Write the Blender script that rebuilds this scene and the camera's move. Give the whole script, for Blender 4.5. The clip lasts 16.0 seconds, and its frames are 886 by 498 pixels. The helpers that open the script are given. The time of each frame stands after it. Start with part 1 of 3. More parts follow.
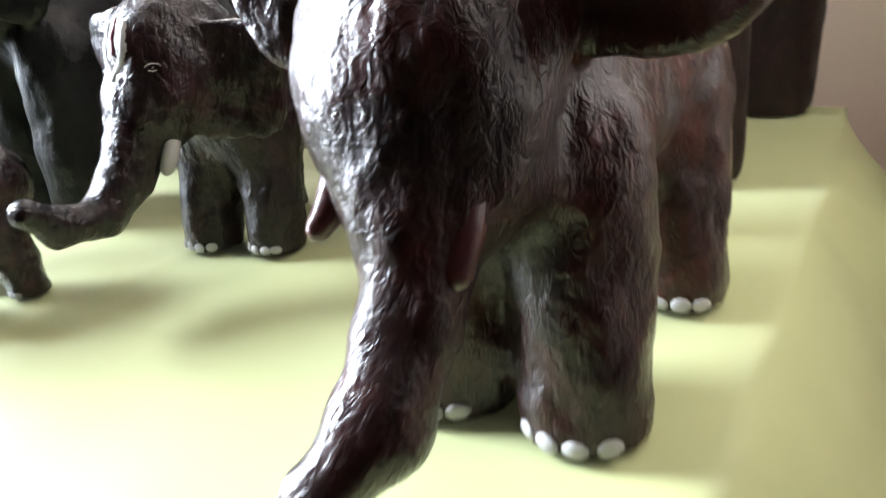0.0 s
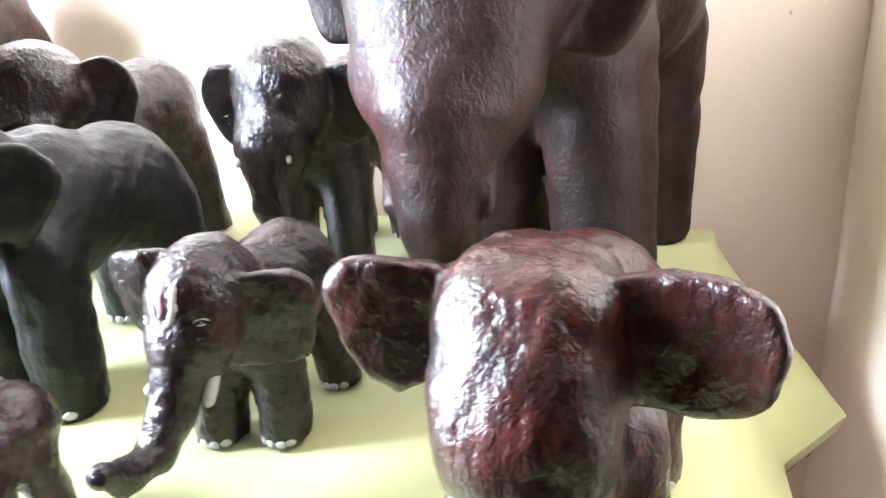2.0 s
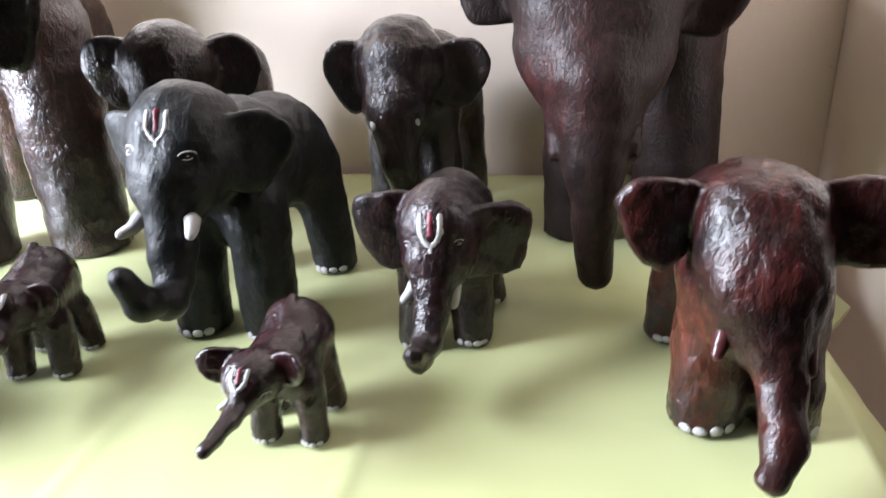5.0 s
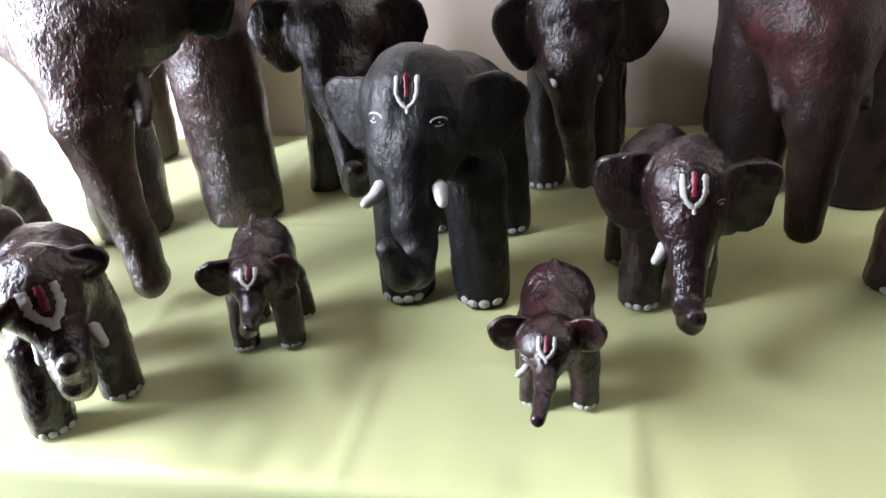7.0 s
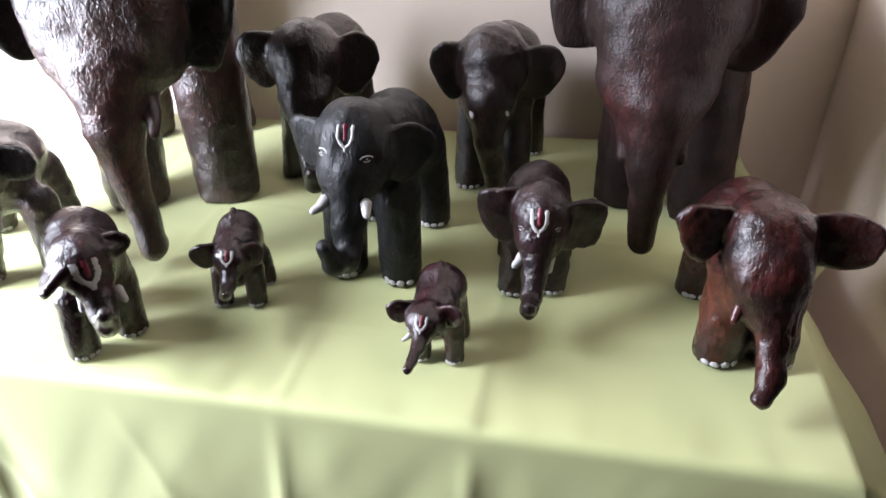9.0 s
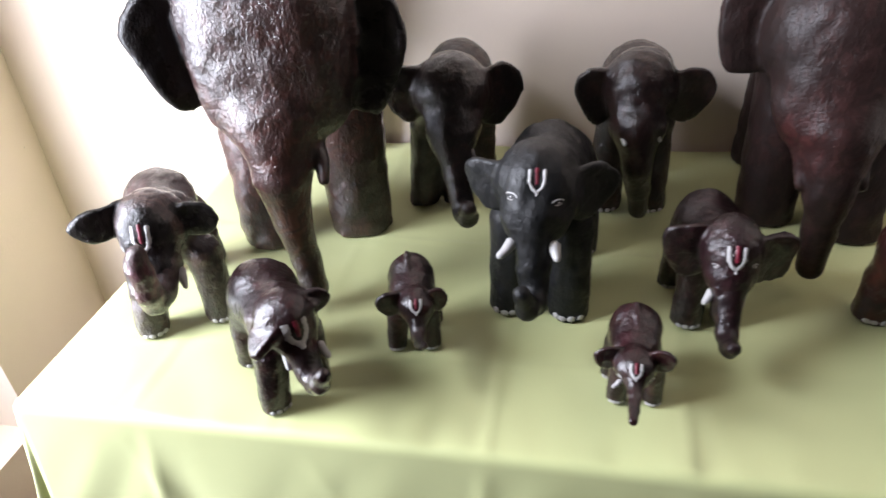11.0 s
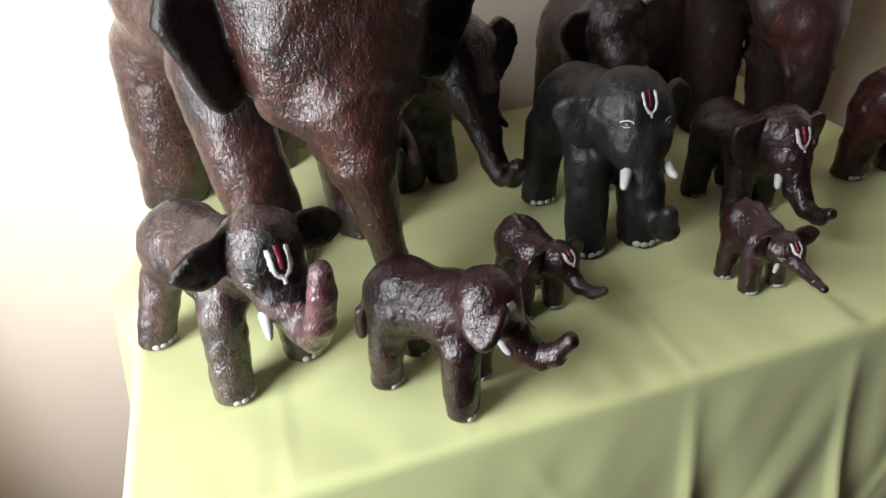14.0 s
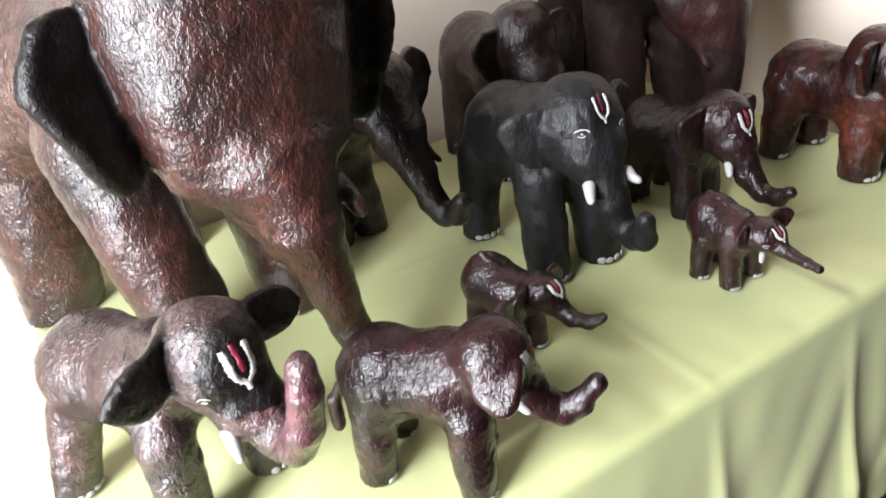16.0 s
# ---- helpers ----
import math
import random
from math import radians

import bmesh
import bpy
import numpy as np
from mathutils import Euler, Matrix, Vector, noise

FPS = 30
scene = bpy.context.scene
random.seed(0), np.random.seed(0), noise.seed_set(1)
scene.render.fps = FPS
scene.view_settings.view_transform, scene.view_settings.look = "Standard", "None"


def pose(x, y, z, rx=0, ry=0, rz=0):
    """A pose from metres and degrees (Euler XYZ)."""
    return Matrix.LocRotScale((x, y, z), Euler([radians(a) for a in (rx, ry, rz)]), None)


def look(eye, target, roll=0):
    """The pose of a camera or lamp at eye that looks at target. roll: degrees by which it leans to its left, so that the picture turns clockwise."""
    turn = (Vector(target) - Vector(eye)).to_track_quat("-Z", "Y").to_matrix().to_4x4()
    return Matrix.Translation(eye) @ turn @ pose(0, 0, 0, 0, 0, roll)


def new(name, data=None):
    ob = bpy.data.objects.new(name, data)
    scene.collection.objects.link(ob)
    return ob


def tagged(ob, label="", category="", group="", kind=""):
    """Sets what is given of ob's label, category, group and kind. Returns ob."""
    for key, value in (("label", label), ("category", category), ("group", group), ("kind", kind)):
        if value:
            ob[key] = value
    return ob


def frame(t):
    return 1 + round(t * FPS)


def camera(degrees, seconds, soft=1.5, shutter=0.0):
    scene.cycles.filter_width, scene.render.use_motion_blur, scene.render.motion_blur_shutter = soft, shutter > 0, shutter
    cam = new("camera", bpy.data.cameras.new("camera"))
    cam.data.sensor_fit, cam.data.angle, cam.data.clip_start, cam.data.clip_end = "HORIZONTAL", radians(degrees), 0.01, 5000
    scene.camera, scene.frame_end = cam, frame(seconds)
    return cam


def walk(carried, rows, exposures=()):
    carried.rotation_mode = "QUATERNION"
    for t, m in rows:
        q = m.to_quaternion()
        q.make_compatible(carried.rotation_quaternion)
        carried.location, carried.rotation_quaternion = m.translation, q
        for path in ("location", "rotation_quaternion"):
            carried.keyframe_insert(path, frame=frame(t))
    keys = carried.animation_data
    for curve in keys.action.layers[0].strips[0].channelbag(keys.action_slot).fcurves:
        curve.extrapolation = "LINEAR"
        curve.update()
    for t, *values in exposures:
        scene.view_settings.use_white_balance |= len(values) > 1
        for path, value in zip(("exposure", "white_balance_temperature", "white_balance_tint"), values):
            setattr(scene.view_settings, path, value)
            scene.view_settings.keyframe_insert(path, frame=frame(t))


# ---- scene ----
cam = camera(65.16, 16.0, shutter=0.5)
PATH = [
    (0, (0.4802, -0.3721, 0.9036), (-0.5433, 1.1706, 0.1468), -5.55),
    (0.5, (0.4891, -0.4200, 0.9193), (-0.4175, 1.1435, 0.0628), -8.46),
    (1, (0.4814, -0.3943, 0.9514), (-0.4411, 1.2301, 0.2368), -8.57),
    (1.5, (0.4567, -0.3939, 1.0132), (-0.3103, 1.2997, 0.2760), -6.25),
    (2, (0.4287, -0.4262, 1.0367), (-0.2416, 1.3108, 0.3062), -4.69),
    (2.5, (0.4052, -0.4757, 1.0634), (-0.2251, 1.2816, 0.3460), -4.30),
    (3, (0.3936, -0.5103, 1.0923), (-0.1440, 1.2641, 0.3424), -4.42),
    (3.5, (0.3929, -0.5139, 1.1021), (-0.2568, 1.2514, 0.4227), -3.50),
    (3.7, (0.3857, -0.5143, 1.0978), (-0.2795, 1.2374, 0.3986), -3.75),
    (5.8, (0.1620, -0.6483, 1.0701), (-0.0876, 1.0956, 0.1232), -3.52),
    (6, (0.1367, -0.6470, 1.0832), (-0.1442, 1.0753, 0.1060), -4.16),
    (6.5, (0.0896, -0.6378, 1.0882), (-0.3141, 1.0716, 0.1316), -5.71),
    (7, (0.0777, -0.6324, 1.0936), (-0.3051, 1.0857, 0.1440), -5.45),
    (7.5, (0.1297, -0.6576, 1.1256), (-0.2342, 1.0644, 0.1757), -2.90),
    (8, (0.1831, -0.7259, 1.1655), (-0.1710, 0.9373, 0.1127), -2.88),
    (8.2, (0.1862, -0.7534, 1.1833), (-0.1545, 0.8854, 0.0885), -0.62),
    (10.3, (0.1089, -0.7879, 1.3045), (-0.2158, 0.8706, 0.2350), -1.94),
    (10.5, (0.0763, -0.7889, 1.3076), (-0.2606, 0.8479, 0.2088), -2.25),
    (11, (-0.0078, -0.7755, 1.2958), (-0.3697, 0.8461, 0.1826), -3.84),
    (11.5, (-0.0925, -0.7396, 1.2801), (-0.3288, 0.8835, 0.1358), -4.10),
    (12, (-0.1760, -0.7027, 1.2617), (-0.3644, 0.9280, 0.1191), -4.02),
    (12.5, (-0.2003, -0.6845, 1.2498), (-0.3167, 0.9515, 0.1053), -2.68),
    (13, (-0.2943, -0.6967, 1.2335), (-0.1936, 0.9635, 0.1227), -5.10),
    (13.5, (-0.3972, -0.7315, 1.2370), (-0.0688, 0.8975, 0.1241), -4.76),
    (14, (-0.4348, -0.7354, 1.2401), (0.0021, 0.8700, 0.1303), -4.13),
    (14.5, (-0.4373, -0.6900, 1.2480), (0.0438, 0.9125, 0.1523), -6.63),
    (15, (-0.4675, -0.6574, 1.2392), (0.1643, 0.8907, 0.1418), -6.95),
    (15.5, (-0.4899, -0.6300, 1.2172), (0.2669, 0.8619, 0.1211), -9.01),
    (16, (-0.4712, -0.6326, 1.2014), (0.2874, 0.9071, 0.1748), -9.16),
]
EXPOSURES = [(0, 0.35, 6400, 10), (0.5, -0.08, 6450, 10), (1.0, 0.4, 6300, 14), (1.5, 1.08, 6100, 13), (2.0, 1.4, 6150, 11), (2.5, 1.35, 6150, 9), (3.5, 1.1, 6300, 7), (5.8, -0.6, 6450, 18),
             (7, -0.7, 6500, 18), (8, -0.62, 6500, 18), (10.5, -0.8, 6500, 18), (11.5, -1.18, 6900, 18), (12.5, -1.38, 7100, 16), (14, -1.72, 7200, 13), (15, -1.38, 7100, 13), (16, -0.97, 7000, 14)]
walk(cam, [(t, look(eye, target, roll)) for t, eye, target, roll in PATH], EXPOSURES)

# ---- light ----
world = bpy.data.worlds.new("daylight")
scene.world = world
world.use_nodes = True
wn = world.node_tree.nodes
sky = wn.new("ShaderNodeTexSky")
sky.sky_type, sky.sun_disc = "NISHITA", False
sky.sun_elevation, sky.sun_rotation = radians(72), radians(-108)
wn["Background"].inputs["Strength"].default_value = 0.08
world.node_tree.links.new(sky.outputs[0], wn["Background"].inputs["Color"])

TABLE = 0.75
WALL_Y, LEFT_X, RIGHT_X, FRONT_Y, CEIL = 0.37, -1.11, 0.58, -4.6, 3.0
WIN = (-1.05, 0.055, 0.20, 2.25)
ROOM_X, NOOK_Y = 3.4, -0.2


def area_lamp(name, m, sx, sy, power, colour, spread):
    lamp = bpy.data.lights.new(name, "AREA")
    lamp.shape, lamp.size, lamp.size_y, lamp.energy, lamp.color = "RECTANGLE", sx, sy, power, colour
    lamp.spread = radians(spread)
    ob = new(name, lamp)
    ob.matrix_world = m
    return ob


area_lamp("window_daylight", look((LEFT_X - 0.05, -0.50, 1.32), (0.0, 0.0, 1.06)), 0.5, 1.45, 110, (0.80, 0.89, 1.0), 138)
sun = bpy.data.lights.new("sun", "SUN")
sun.energy, sun.angle, sun.color = 3.0, radians(0.6), (1.0, 0.95, 0.86)
new("sun", sun).matrix_world = look((-0.9, -0.3, 3.0), (0, 0, 0))


# ---- materials ----
def material(name):
    mat = bpy.data.materials.new(name)
    mat.use_nodes = True
    nt = mat.node_tree
    return mat, nt, nt.nodes["Principled BSDF"], nt.nodes.new("ShaderNodeTexCoord").outputs["Object"]


def noise_tex(nt, where, scale, detail=4, rough=0.6, distortion=0.0):
    n = nt.nodes.new("ShaderNodeTexNoise")
    n.inputs["Scale"].default_value, n.inputs["Detail"].default_value = scale, detail
    n.inputs["Roughness"].default_value, n.inputs["Distortion"].default_value = rough, distortion
    nt.links.new(where, n.inputs["Vector"])
    return n.outputs["Fac"]


def ramp(nt, fac, *stops):
    r = nt.nodes.new("ShaderNodeValToRGB")
    e = r.color_ramp.elements
    while len(e) < len(stops):
        e.new(0.5)
    for k, (p, c) in zip(e, stops):
        k.position, k.color = p, (*c, 1) if len(c) == 3 else c
    nt.links.new(fac, r.inputs["Fac"])
    return r.outputs["Color"]


def mixed(nt, fac, a, b, mode="MIX"):
    m = nt.nodes.new("ShaderNodeMix")
    m.data_type, m.blend_type = "RGBA", mode
    for v, n in ((fac, 0), (a, 6), (b, 7)):
        if isinstance(v, (int, float)):
            m.inputs[n].default_value = v
        elif isinstance(v, tuple):
            m.inputs[n].default_value = (*v, 1)
        else:
            nt.links.new(v, m.inputs[n])
    return m.outputs[2]


def grey(v):
    return (v, v, v)


def bumps(nt, bsdf, *layers, into="Normal"):
    """Layers of (height, strength, distance), the coarse first."""
    last = None
    for height, strength, distance in layers:
        b = nt.nodes.new("ShaderNodeBump")
        b.inputs["Strength"].default_value, b.inputs["Distance"].default_value = strength, distance
        nt.links.new(height, b.inputs["Height"])
        if last:
            nt.links.new(last, b.inputs["Normal"])
        last = b.outputs["Normal"]
    nt.links.new(last, bsdf.inputs[into])


def varnished(name, dark, warm, pale, share=0.5, size=18.0, rough=(0.34, 0.5), crumple=0.5, coat=1.0, spots=(), gloss=0.10, sheen=0.12):
    """Varnished papier-mache: a dark coat that thins to a warm one, with pale rubbed spots and crumpled relief.
    spots: patches of another colour, worn coat and painted-in sheen among them, as a place on the table in centimetres,
    a radius and a colour."""
    mat, nt, bsdf, where = material(name)
    patches = noise_tex(nt, where, size, 5, 0.65, 0.6)
    tone = ramp(nt, patches, (0.5 - 0.25 * share, warm), (0.85 - 0.3 * share, dark))
    # strokes of paper and paste, drawn out downwards
    warp = nt.nodes.new("ShaderNodeMapping")
    warp.inputs["Scale"].default_value = (1.0, 1.0, 0.65)
    warp.inputs["Rotation"].default_value = (0.35, 0.25, 0.0)
    nt.links.new(where, warp.inputs["Vector"])
    strokes = noise_tex(nt, warp.outputs[0], 270, 3, 0.6, 0.7)
    creases = nt.nodes.new("ShaderNodeTexNoise")
    creases.noise_type = "RIDGED_MULTIFRACTAL"
    creases.inputs["Scale"].default_value, creases.inputs["Detail"].default_value = 62, 2
    creases.inputs["Distortion"].default_value = 1.1
    nt.links.new(warp.outputs[0], creases.inputs["Vector"])
    lumps = noise_tex(nt, where, 75, 3, 0.55, 0.4)
    place = nt.nodes.new("ShaderNodeNewGeometry").outputs["Position"]
    for centre, radius, colour in spots:
        far = nt.nodes.new("ShaderNodeVectorMath")
        far.operation = "DISTANCE"
        nt.links.new(place, far.inputs[0])
        far.inputs[1].default_value = (centre[0] * 0.01, centre[1] * 0.01, TABLE + centre[2] * 0.01)
        ragged = nt.nodes.new("ShaderNodeMath")
        ragged.operation = "MULTIPLY_ADD"
        nt.links.new(patches, ragged.inputs[0])
        ragged.inputs[1].default_value = radius * 0.02
        nt.links.new(far.outputs["Value"], ragged.inputs[2])
        fade = ramp(nt, ragged.outputs[0], (radius * 0.014, grey(0.85)), (radius * 0.022, grey(0)))
        tone = mixed(nt, fade, tone, colour)
    cracks = ramp(nt, creases.outputs["Fac"], (0.02, grey(0.5)), (0.16, grey(0)))
    tone = mixed(nt, cracks, tone, tuple(c * 0.7 for c in dark))
    specks = ramp(nt, strokes, (0.55, grey(0)), (0.75, grey(1)))
    streak = nt.nodes.new("ShaderNodeMath")
    streak.operation = "MULTIPLY"
    nt.links.new(specks, streak.inputs[0])
    streak.inputs[1].default_value = 0.10
    nt.links.new(mixed(nt, streak.outputs[0], tone, pale), bsdf.inputs["Base Color"])
    nt.links.new(ramp(nt, noise_tex(nt, where, size * 3, 4), (0.35, grey(rough[0])), (0.7, grey(rough[1]))), bsdf.inputs["Roughness"])
    bsdf.inputs["Specular IOR Level"].default_value = sheen
    bsdf.inputs["Coat Weight"].default_value, bsdf.inputs["Coat IOR"].default_value = coat, 1.42
    nt.links.new(ramp(nt, noise_tex(nt, where, size * 2, 3), (0.3, grey(gloss)), (0.7, grey(gloss * 2.1))), bsdf.inputs["Coat Roughness"])
    bumps(nt, bsdf, (lumps, crumple * 0.45, 0.0035), (creases.outputs["Fac"], crumple * 0.7, 0.0009), (strokes, crumple * 1.1, 0.0021))
    bumps(nt, bsdf, (lumps, crumple * 0.4, 0.0035), (creases.outputs["Fac"], crumple * 0.6, 0.0010), (strokes, crumple * 0.95, 0.0020), into="Coat Normal")
    return mat


def painted(name, colour, rough=0.5, wear=0.8):
    mat, nt, bsdf, where = material(name)
    nt.links.new(mixed(nt, noise_tex(nt, where, 160, 4), tuple(c * wear for c in colour), colour), bsdf.inputs["Base Color"])
    bsdf.inputs["Roughness"].default_value = rough
    bumps(nt, bsdf, (noise_tex(nt, where, 260, 4), 0.4, 0.001))
    return mat


def plaster(name, colour):
    mat, nt, bsdf, where = material(name)
    stains = ramp(nt, noise_tex(nt, where, 1.7, 5, 0.6), (0.35, tuple(c * 0.93 for c in colour)), (0.65, colour))
    pits = ramp(nt, noise_tex(nt, where, 60, 2, 0.5), (0.18, grey(0.45)), (0.23, grey(1)))
    nt.links.new(mixed(nt, 1.0, stains, pits, "MULTIPLY"), bsdf.inputs["Base Color"])
    bsdf.inputs["Roughness"].default_value = 0.6
    bumps(nt, bsdf, (noise_tex(nt, where, 3, 3), 0.3, 0.01), (noise_tex(nt, where, 90, 5, 0.7), 0.35, 0.002))
    return mat


def satin(name, colour):
    mat, nt, bsdf, where = material(name)
    blotch = noise_tex(nt, where, 4, 4)
    nt.links.new(mixed(nt, blotch, tuple(c * 0.95 for c in colour), tuple(min(1, c * 1.04) for c in colour)), bsdf.inputs["Base Color"])
    bsdf.inputs["Roughness"].default_value = 0.5
    bsdf.inputs["Sheen Weight"].default_value = 0.15
    bumps(nt, bsdf, (noise_tex(nt, where, 7, 3, 0.5), 0.2, 0.006), (noise_tex(nt, where, 700, 2), 0.12, 0.0004))
    return mat


CLOTH = satin("yellow_satin", (0.50, 0.53, 0.255))
WALL_PAINT = plaster("cream_plaster", (0.83, 0.705, 0.60))
CEILING_PAINT = plaster("pale_plaster", (0.58, 0.56, 0.53))
TILE = plaster("reddish_floor_stone", (0.17, 0.11, 0.08))
TERRACE = plaster("pale_terrace_stone", (0.5, 0.48, 0.44))
# for unseen walls, kept dark so that little light bounces back
LOW_BOUNCE_PAINT = plaster("low_bounce_brown", (0.09, 0.075, 0.062))
WOOD = painted("table_wood", (0.22, 0.12, 0.06), 0.45)
TUSK_RED = painted("dull_red_tusk_varnish", (0.075, 0.02, 0.019), 0.28, 0.4)
MARK = painted("selvedge_brown", (0.07, 0.045, 0.02), 0.7)
WHITE = painted("white_paint", (0.43, 0.415, 0.405), 0.5)
RED = painted("red_paint", (0.15, 0.006, 0.02), 0.45)
RED_BROWN = varnished("red_brown_varnish", (0.006, 0.0035, 0.0035), (0.052, 0.0135, 0.009), (0.15, 0.06, 0.042), 0.5, 9.0, (0.38, 0.52), 0.78, 1.0, sheen=0.3, gloss=0.11,
    # the fourth patch paints window light and sheen onto the left flank
    spots=[((-36.0, -14.5, 20.5), 7.5, (0.062, 0.018, 0.013)), ((-34.0, -15.0, 12.0), 5.0, (0.075, 0.022, 0.014)), ((-47.0, 0.0, 14.0), 7.0, (0.06, 0.018, 0.014)), ((-55.0, 17.0, 28.0), 13.0, (0.10, 0.05, 0.038)), ((-60.0, 25.0, 8.0), 7.0, (0.07, 0.028, 0.02))])
DULL_BROWN = varnished("dull_brown_varnish", (0.012, 0.008, 0.007), (0.030, 0.0135, 0.012), (0.085, 0.046, 0.04), 0.6, 9.0, (0.42, 0.55), 0.5, 0.2,
    spots=[((23.2, -2.0, 20.0), 4.5, (0.042, 0.012, 0.011))], gloss=0.25)
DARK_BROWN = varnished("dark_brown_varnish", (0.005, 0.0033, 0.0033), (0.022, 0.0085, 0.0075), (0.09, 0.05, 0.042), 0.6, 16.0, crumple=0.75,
    # one lighter, warmer brown patch over the back of each statue
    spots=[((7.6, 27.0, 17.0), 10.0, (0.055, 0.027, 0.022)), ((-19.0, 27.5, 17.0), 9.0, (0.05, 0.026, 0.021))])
PLUM = varnished("plum_brown_varnish", (0.006, 0.0032, 0.0032), (0.034, 0.0075, 0.0095), (0.12, 0.055, 0.06), 0.6, 20.0, crumple=0.6)
BLACK_PLUM = varnished("blackish_plum_varnish", (0.005, 0.0032, 0.0034), (0.024, 0.0068, 0.0085), (0.10, 0.04, 0.045), 0.6, 20.0, crumple=0.7, coat=0.8)
MAROON = varnished("maroon_varnish", (0.007, 0.0035, 0.0035), (0.052, 0.0095, 0.0075), (0.12, 0.042, 0.034), 0.6, 14.0, crumple=0.55, coat=0.75, gloss=0.16,
    spots=[((33.4, -19.5, 6.5), 5.0, (0.085, 0.020, 0.011))])
# ears' shade put into the colour, also the black paint round a forehead mark
EAR_SHADE_AND_BROW = varnished("blackish_coat_and_ear_shade", (0.004, 0.003, 0.003), (0.009, 0.006, 0.0055), (0.05, 0.03, 0.025), 0.5, 14.0, crumple=0.6, coat=0.5, gloss=0.2)
CHARCOAL = varnished("charcoal_paint", (0.006, 0.0062, 0.0065), (0.010, 0.0098, 0.010), (0.035, 0.034, 0.034), 0.5, 22.0, (0.42, 0.54), 0.5, 0.16, gloss=0.26, sheen=0.22)
GREY_PLUM = varnished("grey_plum_varnish", (0.011, 0.007, 0.007), (0.085, 0.042, 0.038), (0.24, 0.15, 0.14), 0.65, 20.0, crumple=0.85, sheen=0.35,
    spots=[((-41.3, -29.4, 16.5), 4.5, (0.15, 0.045, 0.06))])


# ---- building helpers ----
def part(name, bm, mat, parent=None, label="", smooth=False):
    me = bpy.data.meshes.new(name)
    bm.to_mesh(me)
    bm.free()
    for p in me.polygons:
        p.use_smooth = smooth
    me.materials.append(mat)
    ob = new(name, me)
    if parent:
        ob.parent = parent
    return tagged(ob, label)


def box(x0, x1, y0, y1, z0, z1, bevel=0.0):
    bm = bmesh.new()
    bmesh.ops.create_cube(bm, size=1)
    for v in bm.verts:
        v.co = (x0 if v.co.x < 0 else x1, y0 if v.co.y < 0 else y1, z0 if v.co.z < 0 else z1)
    if bevel:
        bmesh.ops.bevel(bm, geom=list(bm.edges), offset=bevel, segments=2, affect="EDGES")
    return bm


def slab(name, mat, kind="structure", label="", category="", **size):
    return tagged(part(name, box(**size), mat), label, category, kind=kind)


# ---- room ----
T = 0.15
slab("floor", TILE, x0=LEFT_X - T, x1=ROOM_X + T, y0=FRONT_Y - T, y1=WALL_Y + T, z0=-0.1, z1=0, label="plain reddish stone floor", category="floor")
slab("ceiling", CEILING_PAINT, x0=LEFT_X - T, x1=ROOM_X + T, y0=FRONT_Y - T, y1=WALL_Y + T, z0=CEIL, z1=CEIL + 0.1, label="plain pale plastered ceiling", category="ceiling")
slab("wall_north", WALL_PAINT, x0=LEFT_X - T, x1=RIGHT_X + T, y0=WALL_Y, y1=WALL_Y + T, z0=0, z1=CEIL, label="cream plastered wall with small pits and stains", category="wall")
slab("wall_east_1", WALL_PAINT, x0=RIGHT_X, x1=RIGHT_X + T, y0=NOOK_Y, y1=WALL_Y, z0=0, z1=CEIL, label="cream plastered side wall with faint blotches", category="wall")
# unseen far walls, added to close the room and soak up stray light
slab("wall_north_2", LOW_BOUNCE_PAINT, x0=RIGHT_X + T, x1=ROOM_X + T, y0=NOOK_Y, y1=NOOK_Y + T, z0=0, z1=CEIL, label="plain unseen wall, brown to hold down bounce light", category="wall")
slab("wall_east_2", LOW_BOUNCE_PAINT, x0=ROOM_X, x1=ROOM_X + T, y0=FRONT_Y, y1=NOOK_Y, z0=0, z1=CEIL, label="plain unseen wall, brown to hold down bounce light", category="wall")
slab("wall_south", LOW_BOUNCE_PAINT, x0=LEFT_X - T, x1=ROOM_X + T, y0=FRONT_Y - T, y1=FRONT_Y, z0=0, z1=CEIL, label="plain unseen wall, brown to hold down bounce light", category="wall")
slab("ground", TERRACE, x0=LEFT_X - 40, x1=LEFT_X - T, y0=FRONT_Y - 40, y1=WALL_Y + 40, z0=-0.12, z1=-0.02, label="pale sunlit stone terrace outside the window", category="terrace")


def wall_with_opening():
    bm = bmesh.new()
    y0, y1, z0, z1 = WIN
    for a, b, c, d in ((FRONT_Y, y0, 0, CEIL), (y1, WALL_Y, 0, CEIL), (y0, y1, z1, CEIL), (y0, y1, 0, z0)):
        piece = box(LEFT_X - T, LEFT_X, a, b, c, d)
        me = bpy.data.meshes.new("piece")
        piece.to_mesh(me)
        piece.free()
        bm.from_mesh(me)
        bpy.data.meshes.remove(me)
    bmesh.ops.remove_doubles(bm, verts=bm.verts, dist=1e-5)
    return tagged(part("wall_west", bm, WALL_PAINT), "cream plastered wall with a low window opening", "wall", kind="structure")


wall_with_opening()


# ---- table and cloth ----
X0, X1, Y0, Y1 = -0.605, 0.455, -0.325, 0.355


